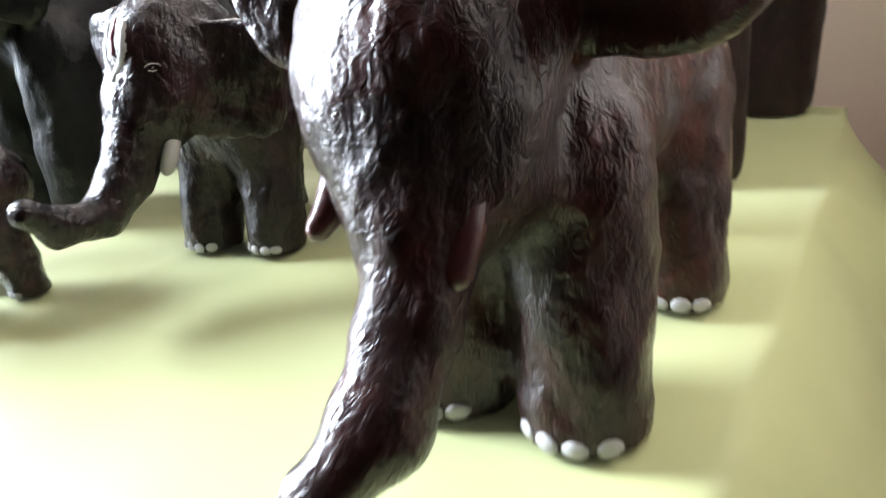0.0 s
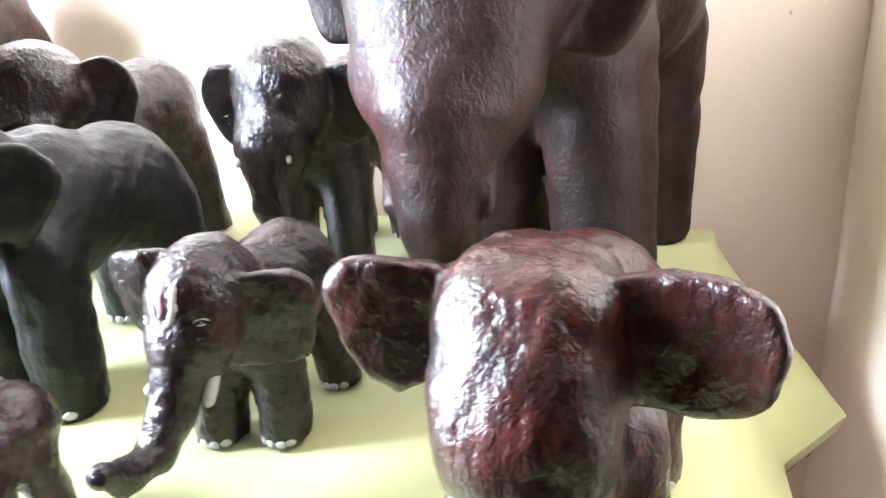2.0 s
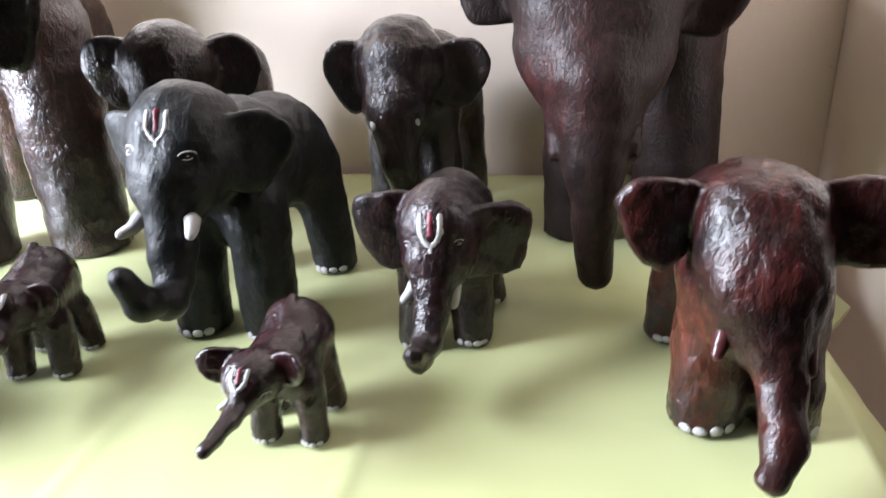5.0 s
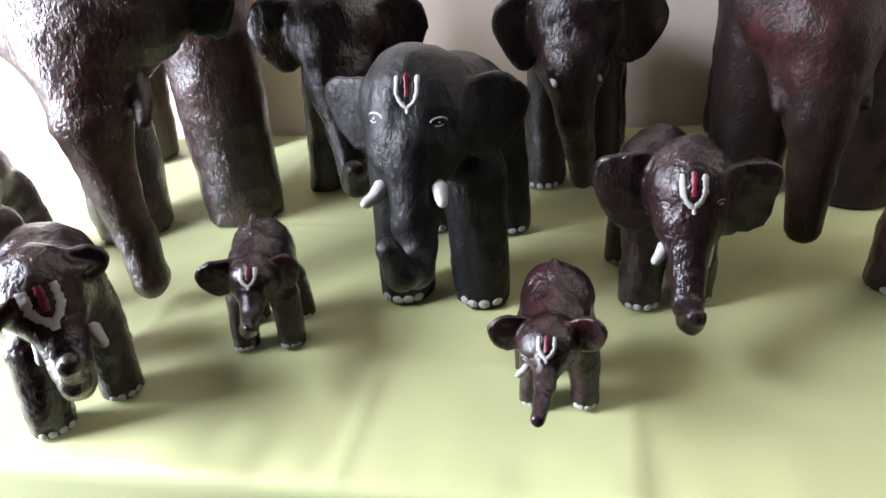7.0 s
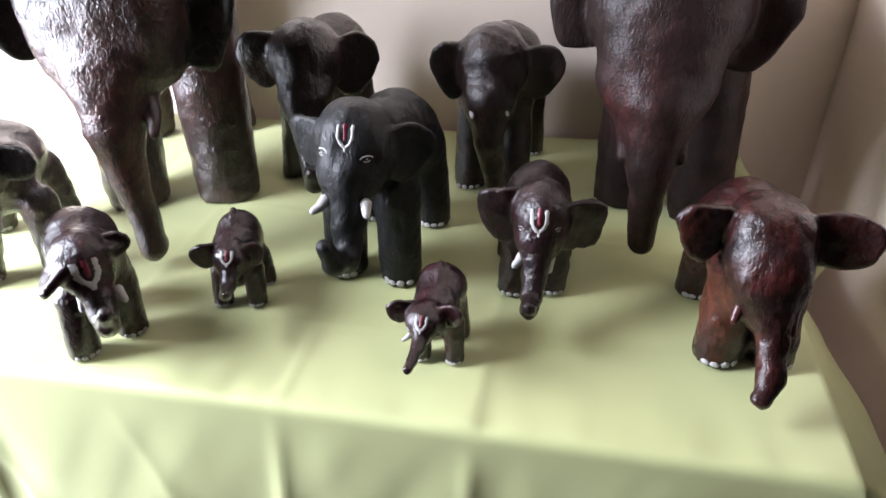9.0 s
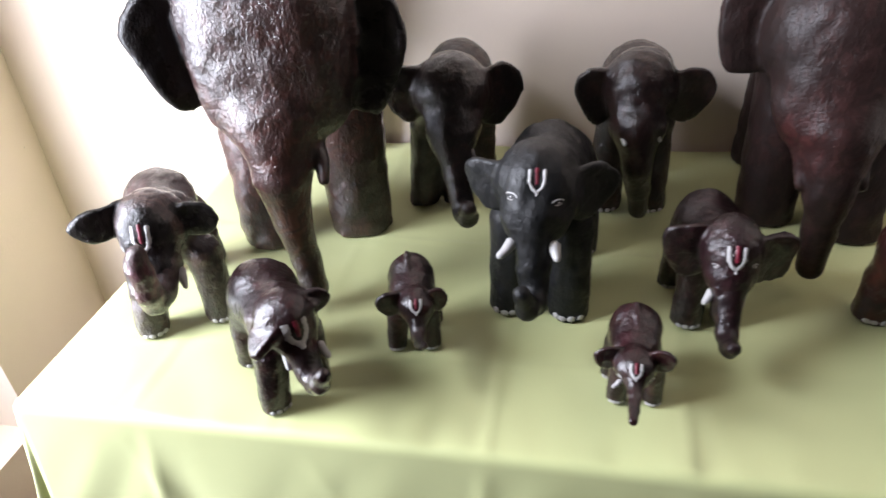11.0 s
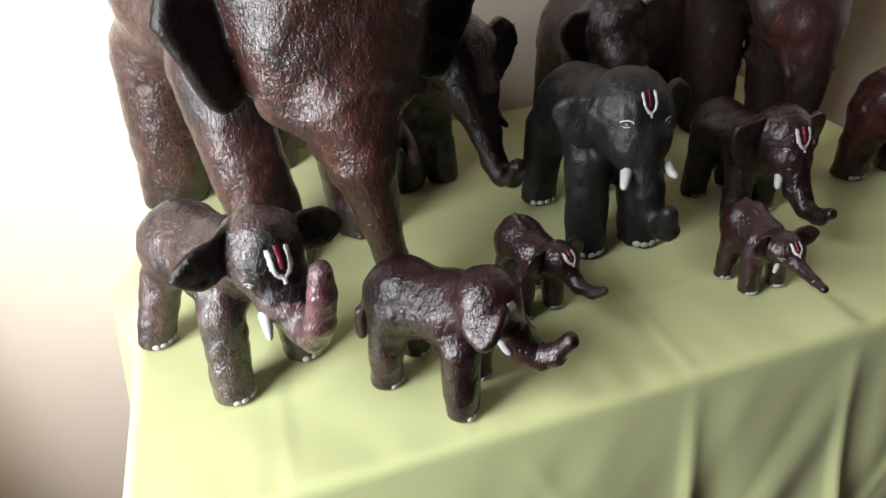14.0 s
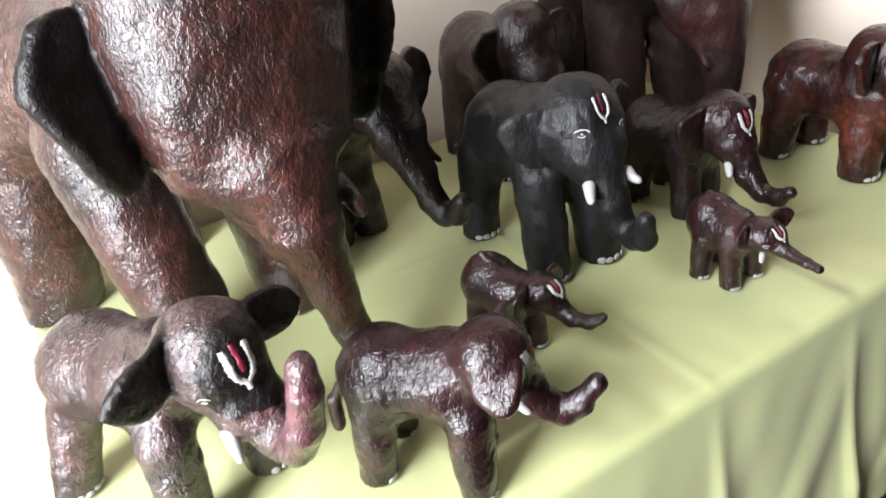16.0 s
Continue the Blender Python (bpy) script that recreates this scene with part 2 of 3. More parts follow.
def build_table():
    base = tagged(new("table"), "plain wooden table hidden under a yellow cloth", "table")
    base.location = ((X0 + X1) / 2, (Y0 + Y1) / 2, 0)
    hx, hy = (X1 - X0) / 2 - 0.012, (Y1 - Y0) / 2 - 0.012
    part("tabletop", box(-hx, hx, -hy, hy, TABLE - 0.035, TABLE - 0.006, 0.004), WOOD, base)
    for sx in (-1, 1):
        for sy in (-1, 1):
            x, y = sx * (hx - 0.05), sy * (hy - 0.05)
            part("leg", box(x - 0.025, x + 0.025, y - 0.025, y + 0.025, 0, TABLE - 0.035, 0.004), WOOD, base)


build_table()


HEM = ((-0.6, 0.540, 0.67), (-0.18, 0.523, 0.685), (-0.05, 0.510, 0.682), (0.052, 0.504, 0.677), (0.128, 0.558, 0.676), (0.36, 0.440, 0.749))


def hem_right(y):
    """Where the short right hem hangs at y: a spare fold juts out towards the back."""
    for (a, xa, za), (b, xb, zb) in zip(HEM, HEM[1:]):
        if y <= b:
            k = (y - a) / (b - a)
            s = k * k * (3 - 2 * k) if b < 0.1 else k
            return xa + (xb - xa) * s, za + (zb - za) * s
    return HEM[-1][1:]


def build_cloth():
    """One sheet: the top, and a hem that falls over the edges in soft folds."""
    nx, ny, drop, side = 170, 150, 0.30, 0.086
    w, d = X1 - X0, Y1 - Y0
    bm = bmesh.new()
    grid = []
    us = np.concatenate([np.linspace(-drop, 0, 46)[:-1], np.linspace(0, w, nx), np.linspace(w, w + side, 24)[1:]])
    vs = np.concatenate([np.linspace(-drop, 0, 46)[:-1], np.linspace(0, d, ny)])
    for v in vs:
        row = []
        for u in us:
            ox, oy = min(u, 0) + max(u - w, 0), min(v, 0)
            x, y = X0 + min(max(u, 0), w), Y0 + max(v, 0)
            z = TABLE
            slope = 0.08
            if ox > 0:
                ox *= 0.086 / side
                slope = 1.4 + (0.08 - 1.4) * min(-oy / (ox - oy), 1)
            fall = math.hypot(ox, oy)
            if ox > 0 and not oy:
                hx, hz = hem_right(y)
                s = ox / 0.086
                x, z = X1 + (hx - X1) * s, TABLE - (TABLE - hz) * s ** 1.08 + 0.0015 * noise.noise((y * 30, s * 3, 2.0))
            elif fall == 0:
                # slack in the cloth, and the lines where it was folded for storage
                z += 0.0024 * noise.noise((x * 6, y * 5, 1.0)) + 0.0012 * noise.noise((x * 15 + y * 8, y * 14, 4.0))
                for at, here, tall in ((0.122 + 0.02 * y, x, 1.0), (-0.07 + 0.03 * y, x, 1.0), (-0.31, x, 0.7), (-0.47, x, 0.8), (0.03, y + 0.04 * x, 0.8), (-0.2, y - 0.03 * x, 0.5)):
                    z += 0.6 * tall * (0.0019 * math.exp(-(((here - at) / 0.0045) ** 2)) - 0.0007 * math.exp(-(((here - at - 0.012) / 0.012) ** 2)))
                # shallow rucks where the cloth was pulled straight
                z += 0.0016 * max(noise.noise((x * 9 - y * 11, x * 3 + y * 4, 9.0)) - 0.1, 0) ** 1.5 * 3
                z += 0.0013 * noise.noise((x * 34, 5.0, y * 9)) * math.exp(-((y - Y0) / 0.05) ** 2)
                z = max(z, TABLE - 0.0025)
            else:
                r = 0.010
                turn = min(fall / r, math.pi / 2)
                out = r * math.sin(turn)
                rest = max(fall - r * math.pi / 2, 0)
                down = r * (1 - math.cos(turn)) + rest / math.hypot(1, slope)
                dirx, diry = ox / fall, oy / fall
                along = x + y + (math.atan2(diry, dirx) * 0.25 if ox and oy else 0)
                wave = noise.noise((along * 7, down * 1.5, 7.0)) * 0.015 + noise.noise((along * 17 + down * 9, down * 3.0, 3.0)) * 0.008
                for at, deep in ((0.115, 1.0), (-0.08, 1.0), (-0.45, 0.9), (-0.50 + down * 0.55, 0.4), (-0.28 + down * 0.5, 0.35), (0.32 - down * 0.6, 0.3)):
                    wave += deep * 0.007 * math.exp(-(((x - at) / 0.008) ** 2)) - deep * 0.004 * math.exp(-(((x - at - 0.03) / 0.02) ** 2))
                out += rest * slope / math.hypot(1, slope) + (wave + 0.012) * min(rest / 0.22, 1.0)
                if ox < 0 and not oy:
                    # a spare fold stands off the left edge towards the back, and ends short
                    out += 0.045 * math.exp(-(((y - 0.10) / 0.10) ** 2)) * min(max((y + 0.02) / 0.03, 0), 1) * min(rest / 0.04, 1)
                x, y, z = x + dirx * max(out, 0), y + diry * max(out, 0), TABLE - down
            row.append(bm.verts.new((x, y, z)))
        grid.append(row)
    for a, b in zip(grid, grid[1:]):
        for i in range(len(us) - 1):
            bm.faces.new((a[i], a[i + 1], b[i + 1], b[i]))
    ob = part("tablecloth", bm, CLOTH, smooth=True)
    # the turned hem of the jutting fold, with its worn selvedge marks
    def strip(y0, y1, top, low, name, mat, lift):
        b = bmesh.new()
        rows = []
        for i in range(9):
            y = y0 + (y1 - y0) * i / 8
            hx, hz = hem_right(y)
            rows.append([b.verts.new((hx - 0.010 * k + lift, y - 0.006 * k - lift, hz - 0.016 * k - 0.0005)) for k in (top, low)])
        for (a, c), (d, e) in zip(rows, rows[1:]):
            b.faces.new((a, d, e, c))
        return part(name, b, mat, ob, smooth=True)

    strip(0.050, 0.128, 0, 1, "turned_hem", CLOTH, 0)
    for y0, y1 in ((0.052, 0.065), (0.068, 0.077), (0.089, 0.094)):
        strip(y0, y1, 0.66, 0.9, "selvedge_mark", MARK, 0.0015)
    return tagged(ob, "pale yellow satin tablecloth with fold creases hanging over the table edges", "tablecloth")


build_cloth()


# ---- statues ----
def unit(v):
    v = np.asarray(v, float)
    return v / np.linalg.norm(v)


def smin(a, b, k):
    h = np.maximum(k - np.abs(a - b), 0) / k
    return np.minimum(a, b) - h * h * k * 0.25


def cone(p, a, b, ra, rb):
    a, b = np.asarray(a, float), np.asarray(b, float)
    ab = b - a
    t = np.clip(((p - a) @ ab) / (ab @ ab), 0, 1)
    return np.linalg.norm(p - a - t[..., None] * ab, axis=-1) - (ra + t * (rb - ra))


def egg(p, c, r, forward=(0, -1), power=2.0):
    """An ellipsoid with its half sizes across, ahead and up, turned to face forward; a power over two makes it boxy."""
    f = unit((*forward, 0))
    side = np.array((-f[1], f[0], 0))
    q = p - np.asarray(c, float)
    r = np.asarray(r, float)
    q = np.abs(np.stack([q @ side, q @ f, q[..., 2]], -1)) / r
    size = np.maximum((q**power).sum(-1), 1e-9) ** (1 / power)
    slope = size ** (1 - power) * np.linalg.norm(q ** (power - 1) / r, axis=-1)
    return (size - 1) / np.maximum(slope, 1e-9)


def flap(p, root, tip, up, down, thick, taper=0.35, cup=0.6, lean=(0, 0, 1), square=2.0):
    """An ear: a thin cupped plate from its root to its outer edge; the lower half narrows by taper."""
    root, tip = np.asarray(root, float), np.asarray(tip, float)
    u = unit(tip - root)
    v = unit(np.asarray(lean, float) - u * np.dot(lean, u))
    n = np.cross(u, v)
    half = np.linalg.norm(tip - root) / 2
    q = p - (root + tip) / 2
    a, b, c = q @ u, q @ v, q @ n
    reach = np.where(b > 0, up, down)
    low = np.clip(-b / down, 0, 1.2)
    a2 = (a + taper * half * low * 0.6) / (1 - taper * low * 0.8)
    a2 = np.where(a2 < 0, a2 * 0.62, a2)
    flat = ((np.abs(a2) / half) ** square + (np.abs(b) / reach) ** square) ** (1 / square)
    d2 = (flat - 1) * min(half, up, down)
    c = c - cup * (a / half) ** 2 * half * 0.3
    e = thick * 0.7
    return np.hypot(np.maximum(d2 + e, 0), np.maximum(np.abs(c) - thick + e, 0)) + np.minimum(np.maximum(d2 + e, np.abs(c) - thick + e), 0) - e


def surface(field, lo, hi, h):
    """A quad mesh of the zero level of field, by the mean of the edge crossings in each cell."""
    n = np.ceil((np.asarray(hi) - lo) / h).astype(int) + 1
    axes = [lo[i] + h * np.arange(n[i]) for i in range(3)]
    g = np.stack(np.meshgrid(*axes, indexing="ij"), -1)
    # a coarse pass finds the blocks near the surface; only those are worked out finely
    step = 4
    rough = field(g[step // 2 :: step, step // 2 :: step, step // 2 :: step])
    spread = np.repeat(np.repeat(np.repeat(rough, step, 0), step, 1), step, 2)
    pad = [(0, max(0, n[i] - spread.shape[i])) for i in range(3)]
    f = np.pad(spread, pad, mode="edge")[: n[0], : n[1], : n[2]].copy()
    near = np.abs(f) < 2.2 * step * h + 0.3
    f[near] = field(g[near])
    inside = f < 0
    m = n - 1
    total, count = np.zeros((*m, 3)), np.zeros(m)
    corner = [(i, j, k) for i in (0, 1) for j in (0, 1) for k in (0, 1)]

    def cut(a):
        return tuple(slice(o, o + s) for o, s in zip(a, m))

    for a in corner:
        for ax in range(3):
            if a[ax]:
                continue
            b = tuple(v + (i == ax) for i, v in enumerate(a))
            fa, fb = f[cut(a)], f[cut(b)]
            cross = inside[cut(a)] != inside[cut(b)]
            t = np.where(cross, fa / np.where(cross, fa - fb, 1), 0)
            for i in range(3):
                total[..., i] += cross * (a[i] + (t if i == ax else 0))
            count += cross
    used = count > 0
    index = np.full(m, -1)
    index[used] = np.arange(used.sum())
    cells = np.argwhere(used)
    verts = np.asarray(lo) + h * (cells + total[used] / count[used][:, None])
    faces = []
    for ax in range(3):
        o1, o2 = (ax + 1) % 3, (ax + 2) % 3
        a = [slice(1, -1)] * 3
        a[ax] = slice(0, -1)
        b = list(a)
        b[ax] = slice(1, None)
        fa, fb = inside[tuple(a)], inside[tuple(b)]
        for ids, flip in ((np.argwhere(fa & ~fb), False), (np.argwhere(~fa & fb), True)):
            base = ids + 1
            base[:, ax] -= 1
            quad = []
            for d1, d2 in ((-1, -1), (0, -1), (0, 0), (-1, 0)):
                c = base.copy()
                c[:, o1] += d1
                c[:, o2] += d2
                quad.append(index[c[:, 0], c[:, 1], c[:, 2]])
            quad = np.stack(quad, 1)
            faces.append(quad[:, ::-1] if flip else quad)
    return verts, np.concatenate(faces)


def ripples(seed):
    """A smooth random relief at three sizes, for hand-laid paper and paste."""
    rng = np.random.RandomState(seed)
    waves = []
    for length, height, count in ((4.5, 0.035, 7), (1.8, 0.015, 9), (0.8, 0.008, 9)):
        for _ in range(count):
            waves.append((unit(rng.normal(size=3)) * 2 * np.pi / (length * rng.uniform(0.7, 1.4)), rng.uniform(0, 6.28), height))
    return lambda p: sum(h * np.sin(p @ k + o) for k, o, h in waves)


class Shape:
    """The mesh of one statue, in centimetres: faces of several materials in one list."""

    def __init__(self):
        self.verts, self.faces, self.slots, self.count = [], [], [], 0

    def add(self, verts, faces, slot):
        self.verts.append(np.asarray(verts, float))
        self.faces += [tuple(int(i) + self.count for i in f) for f in faces]
        self.slots += [slot] * len(faces)
        if self.count:
            # every raised detail grows out of the skin: tie it to the nearest skin vertex
            near = int(((self.verts[0] - self.verts[-1][0]) ** 2).sum(1).argmin())
            self.faces.append((self.count, self.count + 1, near))
            self.slots.append(slot)
        self.count += len(verts)


def tube(points, radii, ring=10):
    """A rounded tube along points."""
    points, verts, faces = [np.asarray(p, float) for p in points], [], []
    rows = []
    first = unit(points[1] - points[0])
    last = unit(points[-1] - points[-2])
    path = [(points[0] - first * radii[0] * 0.6, radii[0] * 0.5)] + list(zip(points, radii)) + [(points[-1] + last * radii[-1] * 0.55, radii[-1] * 0.72), (points[-1] + last * radii[-1] * 0.9, radii[-1] * 0.2)]
    for i, (c, r) in enumerate(path):
        d = unit(path[min(i + 1, len(path) - 1)][0] - path[max(i - 1, 0)][0])
        s = unit(np.cross(d, (0.31, 0.2, 0.93)))
        t = np.cross(d, s)
        rows.append([len(verts) + j for j in range(ring)])
        verts += [c + r * (math.cos(a) * s + math.sin(a) * t) for a in (2 * math.pi * j / ring for j in range(ring))]
    for a, b in zip(rows, rows[1:]):
        faces += [(a[j], a[(j + 1) % ring], b[(j + 1) % ring], b[j]) for j in range(ring)]
    faces += [tuple(reversed(rows[0])), tuple(rows[-1])]
    return verts, faces


def blob(c, r, axis, rings=5, seg=8):
    """A small flattened ball: half sizes across, out and up; axis points out."""
    u = unit((*axis, 0))
    s = np.array((-u[1], u[0], 0))
    verts, faces = [], []
    for i in range(rings + 1):
        a = math.pi * i / rings
        for j in range(seg):
            b = 2 * math.pi * j / seg
            verts.append(np.asarray(c) + s * r[0] * math.sin(a) * math.cos(b) + u * r[1] * math.sin(a) * math.sin(b) + np.array((0, 0, r[2] * math.cos(a))))
    for i in range(rings):
        faces += [(i * seg + j, (i + 1) * seg + j, (i + 1) * seg + (j + 1) % seg, i * seg + (j + 1) % seg) for j in range(seg)]
    return verts, faces


def brushed(shape, field, centre, out, stroke, width, slot, up=(0, 0, 1), seed=0):
    """A thick brush stroke laid on the surface: stroke is a line in the plane across out, in centimetres from centre."""
    out = unit(out)
    side = unit(np.cross(up, out))
    rise = np.cross(out, side)
    rng = random.Random(seed)
    pts = np.array(stroke, float)
    fine = []
    for a, b in zip(pts, pts[1:]):
        steps = max(2, int(np.linalg.norm(b - a) / 0.12))
        fine += [a + (b - a) * i / steps for i in range(steps)]
    fine = np.array(fine + [pts[-1]])
    tang = np.gradient(fine, axis=0)
    tang /= np.linalg.norm(tang, axis=1)[:, None] + 1e-9
    norm = np.stack([-tang[:, 1], tang[:, 0]], 1)
    across = np.linspace(-1, 1, 7)
    grid = np.zeros((len(fine), 7, 3))
    lift = np.zeros((len(fine), 7))
    for i in range(len(fine)):
        wide = width / 2 * rng.uniform(0.72, 1.25) * (0.72 if i in (0, len(fine) - 1) else 1)
        for j, s in enumerate(across):
            x, z = fine[i] + norm[i] * s * wide
            grid[i, j] = np.asarray(centre) + side * x + rise * z + out * 2.5
            lift[i, j] = 0.10 * (1 - s * s) ** 0.5 - 0.03
    grid = grid.reshape(-1, 3)
    for _ in range(40):
        grid -= np.clip(field(grid), -0.5, 0.5)[:, None] * 0.8 * out
    grid += lift.reshape(-1)[:, None] * out
    faces = [(i * 7 + j, i * 7 + j + 1, i * 7 + j + 8, i * 7 + j + 7) for i in range(len(fine) - 1) for j in range(6)]
    shape.add(grid, faces, slot)


def elephant(label, skin, legs, body, head, trunk, ears, facing, tusks=(), tusk_slot=1, mark=None, eyes=None, nails=0.0, tail=None, h=0.28, seed=1, blend=1.0, relief=1.0, extra=(), shaded_ears=False):
    """legs: four (x, y, foot radius, top z, lean x, lean y); body and head: eggs (x, y, z, across, ahead, up); trunk: points with radii; ears: flaps.
    All in centimetres on the table top. facing: the way of the body and of the head."""
    lump = ripples(seed)
    ahead, look_way = facing

    def field(p):
        d = None
        for e in body:
            q = egg(p, e[:3], e[3:6], ahead)
            d = q if d is None else smin(d, q, 2.2 * blend)
        # the barrel between chest and rump
        b0, b1, h0 = body[0], body[-1], head[0]
        d = smin(d, cone(p, b0[:3], b1[:3], 0.88 * min(b0[3], b0[5]), 0.88 * min(b1[3], b1[5])), 1.6 * blend)
        for x, y, r, top, lx, ly in legs:
            leg = cone(p, (x, y, 0.3), (x + lx, y + ly, top), r + 0.15 * blend, r * 1.18)
            d = smin(d, leg, 1.7 * blend)
        hd = None
        for e in head:
            q = egg(p, e[:3], e[3:6], look_way, *e[6:])
            hd = q if hd is None else smin(hd, q, 1.4 * blend)
        tr = None
        for a, b in zip(trunk, trunk[1:]):
            q = cone(p, a[:3], b[:3], a[3], b[3])
            tr = q if tr is None else smin(tr, q, 0.5 * blend)
        hd = smin(hd, tr, 1.2 * blend)
        hd = smin(hd, cone(p, b1[:3], h0[:3], 0.76 * min(b1[3], b1[5]), 0.74 * min(h0[3:6])), 1.2 * blend)
        d = smin(d, hd, 1.4 * blend)
        d = d + 0.3 * blend
        for ear in ears:
            d = smin(d, flap(p, **ear), 0.5 * blend)
        for a, b, ra, rb in extra:
            d = smin(d, cone(p, a, b, ra, rb), 0.4 * blend)
        if tail:
            for a, b in zip(tail, tail[1:]):
                d = smin(d, cone(p, a[:3], b[:3], a[3], b[3]), 0.3)
        d = d + relief * lump(p)
        return np.maximum(d, -p[..., 2])

    rims = [np.array(e[:3]) + s * max(e[3:6]) for e in (*body, *head) for s in (-1, 1)] + [np.array(t[:3]) + s * t[3] for t in trunk for s in (-1, 1)]
    for ear in ears:
        mid = (np.asarray(ear["root"], float) + ear["tip"]) / 2
        rims += [np.asarray(ear["tip"], float), mid + (0, 0, ear["up"]), mid - (0, 0, ear["down"])]
        rims += [mid + s * np.array((1, 1, 1)) * max(ear["up"], ear["down"]) for s in (-1, 1)]
    rims += [(x + s * r, y + s * r, 0) for x, y, r, *_ in legs for s in (-1, 1)]
    rims = np.array(rims)
    lo, hi = rims.min(0) - 1.0, rims.max(0) + 1.0
    lo[2] = -2 * h + 0.03
    shape = Shape()
    shape.add(*surface(field, lo, hi, h), 0)
    # the shade on the ears is coloured in; the brow is dark paint
    if shaded_ears:
        mids = shape.verts[0][np.array(shape.faces)].mean(1)
        near = np.min([flap(mids, **e) for e in ears], axis=0) < 0.4
        if mark:
            near |= np.linalg.norm(mids - np.asarray(mark[0]) - (0, 0.9, 0.9), axis=1) + 4 * lump(mids) < 3.3
        shape.slots = [3 if k else 0 for k in near]
    for a, b, ra, rb in tusks:
        a, b = np.asarray(a, float), np.asarray(b, float)
        sag = (a + b) / 2 - np.array((0, 0, 0.12 * np.linalg.norm(b - a)))
        shape.add(*tube([a, sag, b], [ra, (ra + rb) / 2, rb]), tusk_slot)
    rng = random.Random(seed)
    if nails:
        f = unit((*ahead, 0))
        for x, y, r, *_ in legs:
            start = math.atan2(f[1], f[0])
            for k in (-1.5, -0.5, 0.5, 1.5):
                a = start + k * 0.43 + rng.uniform(-0.05, 0.05)
                w = np.array((math.cos(a), math.sin(a), 0))
                c = np.array((x, y, 0)) + w * r
                z = r * 0.19 * nails
                c[2] = z
                for _ in range(20):
                    c -= w * float(field(c[None])[0]) * 0.8
                shape.add(*blob(c, (r * 0.2 * nails, r * 0.06, r * rng.uniform(0.13, 0.18) * nails), (w[0], w[1])), 1)
    if mark:
        c, out, tall, wide, up, bold = mark
        u = [(-wide / 2, tall), (-wide / 2, tall * 0.45), (-wide * 0.32, tall * 0.2), (0, tall * 0.02), (wide * 0.32, tall * 0.2), (wide / 2, tall * 0.45), (wide / 2, tall)]
        brushed(shape, field, c, out, u, wide * 0.36 * bold, 1, up, seed)
        brushed(shape, field, c, out, [(0, tall * 0.05), (0, -tall * 0.14)], wide * 0.34 * bold, 1, up, seed + 1)
        brushed(shape, field, c, out, [(0, tall * 1.06), (0.0, tall * 0.36)], wide * 0.30, 2, up, seed + 2)
    for c, out, size in eyes or ():
        lid = [(size * math.cos(a), size * 0.5 * math.sin(a)) for a in np.linspace(0.15, 2.9, 8)]
        brushed(shape, field, c, out, lid, size * 0.2, 1, (0, 0, 1), seed + 3)
        brushed(shape, field, c, out, [(-size * 0.6, -size * 0.25), (0, -size * 0.4), (size * 0.5, -size * 0.25)], size * 0.14, 1, (0, 0, 1), seed + 5)
        brushed(shape, field, c, out, [(-size * 0.12, 0), (size * 0.14, 0)], size * 0.26, 1, (0, 0, 1), seed + 4)
    x, y = (sum(l[i] for l in legs) / len(legs) for i in (0, 1))
    verts = (np.concatenate(shape.verts) - (x, y, 0)) * 0.01
    me = bpy.data.meshes.new("elephant_statue")
    me.from_pydata(verts.tolist(), [], shape.faces)
    for m in (skin, WHITE, RED, EAR_SHADE_AND_BROW, TUSK_RED):
        me.materials.append(m)
    me.polygons.foreach_set("material_index", shape.slots)
    me.polygons.foreach_set("use_smooth", [True] * len(shape.slots))
    me.update()
    ob = new("elephant_statue", me)
    ob.location = (x * 0.01, y * 0.01, TABLE + 0.003)
    return tagged(ob, label, "elephant statue", "elephant statues on the table")


def ear(root, tip, up, down, thick=0.5, **more):
    return dict(root=root, tip=tip, up=up, down=down, thick=thick, **more)


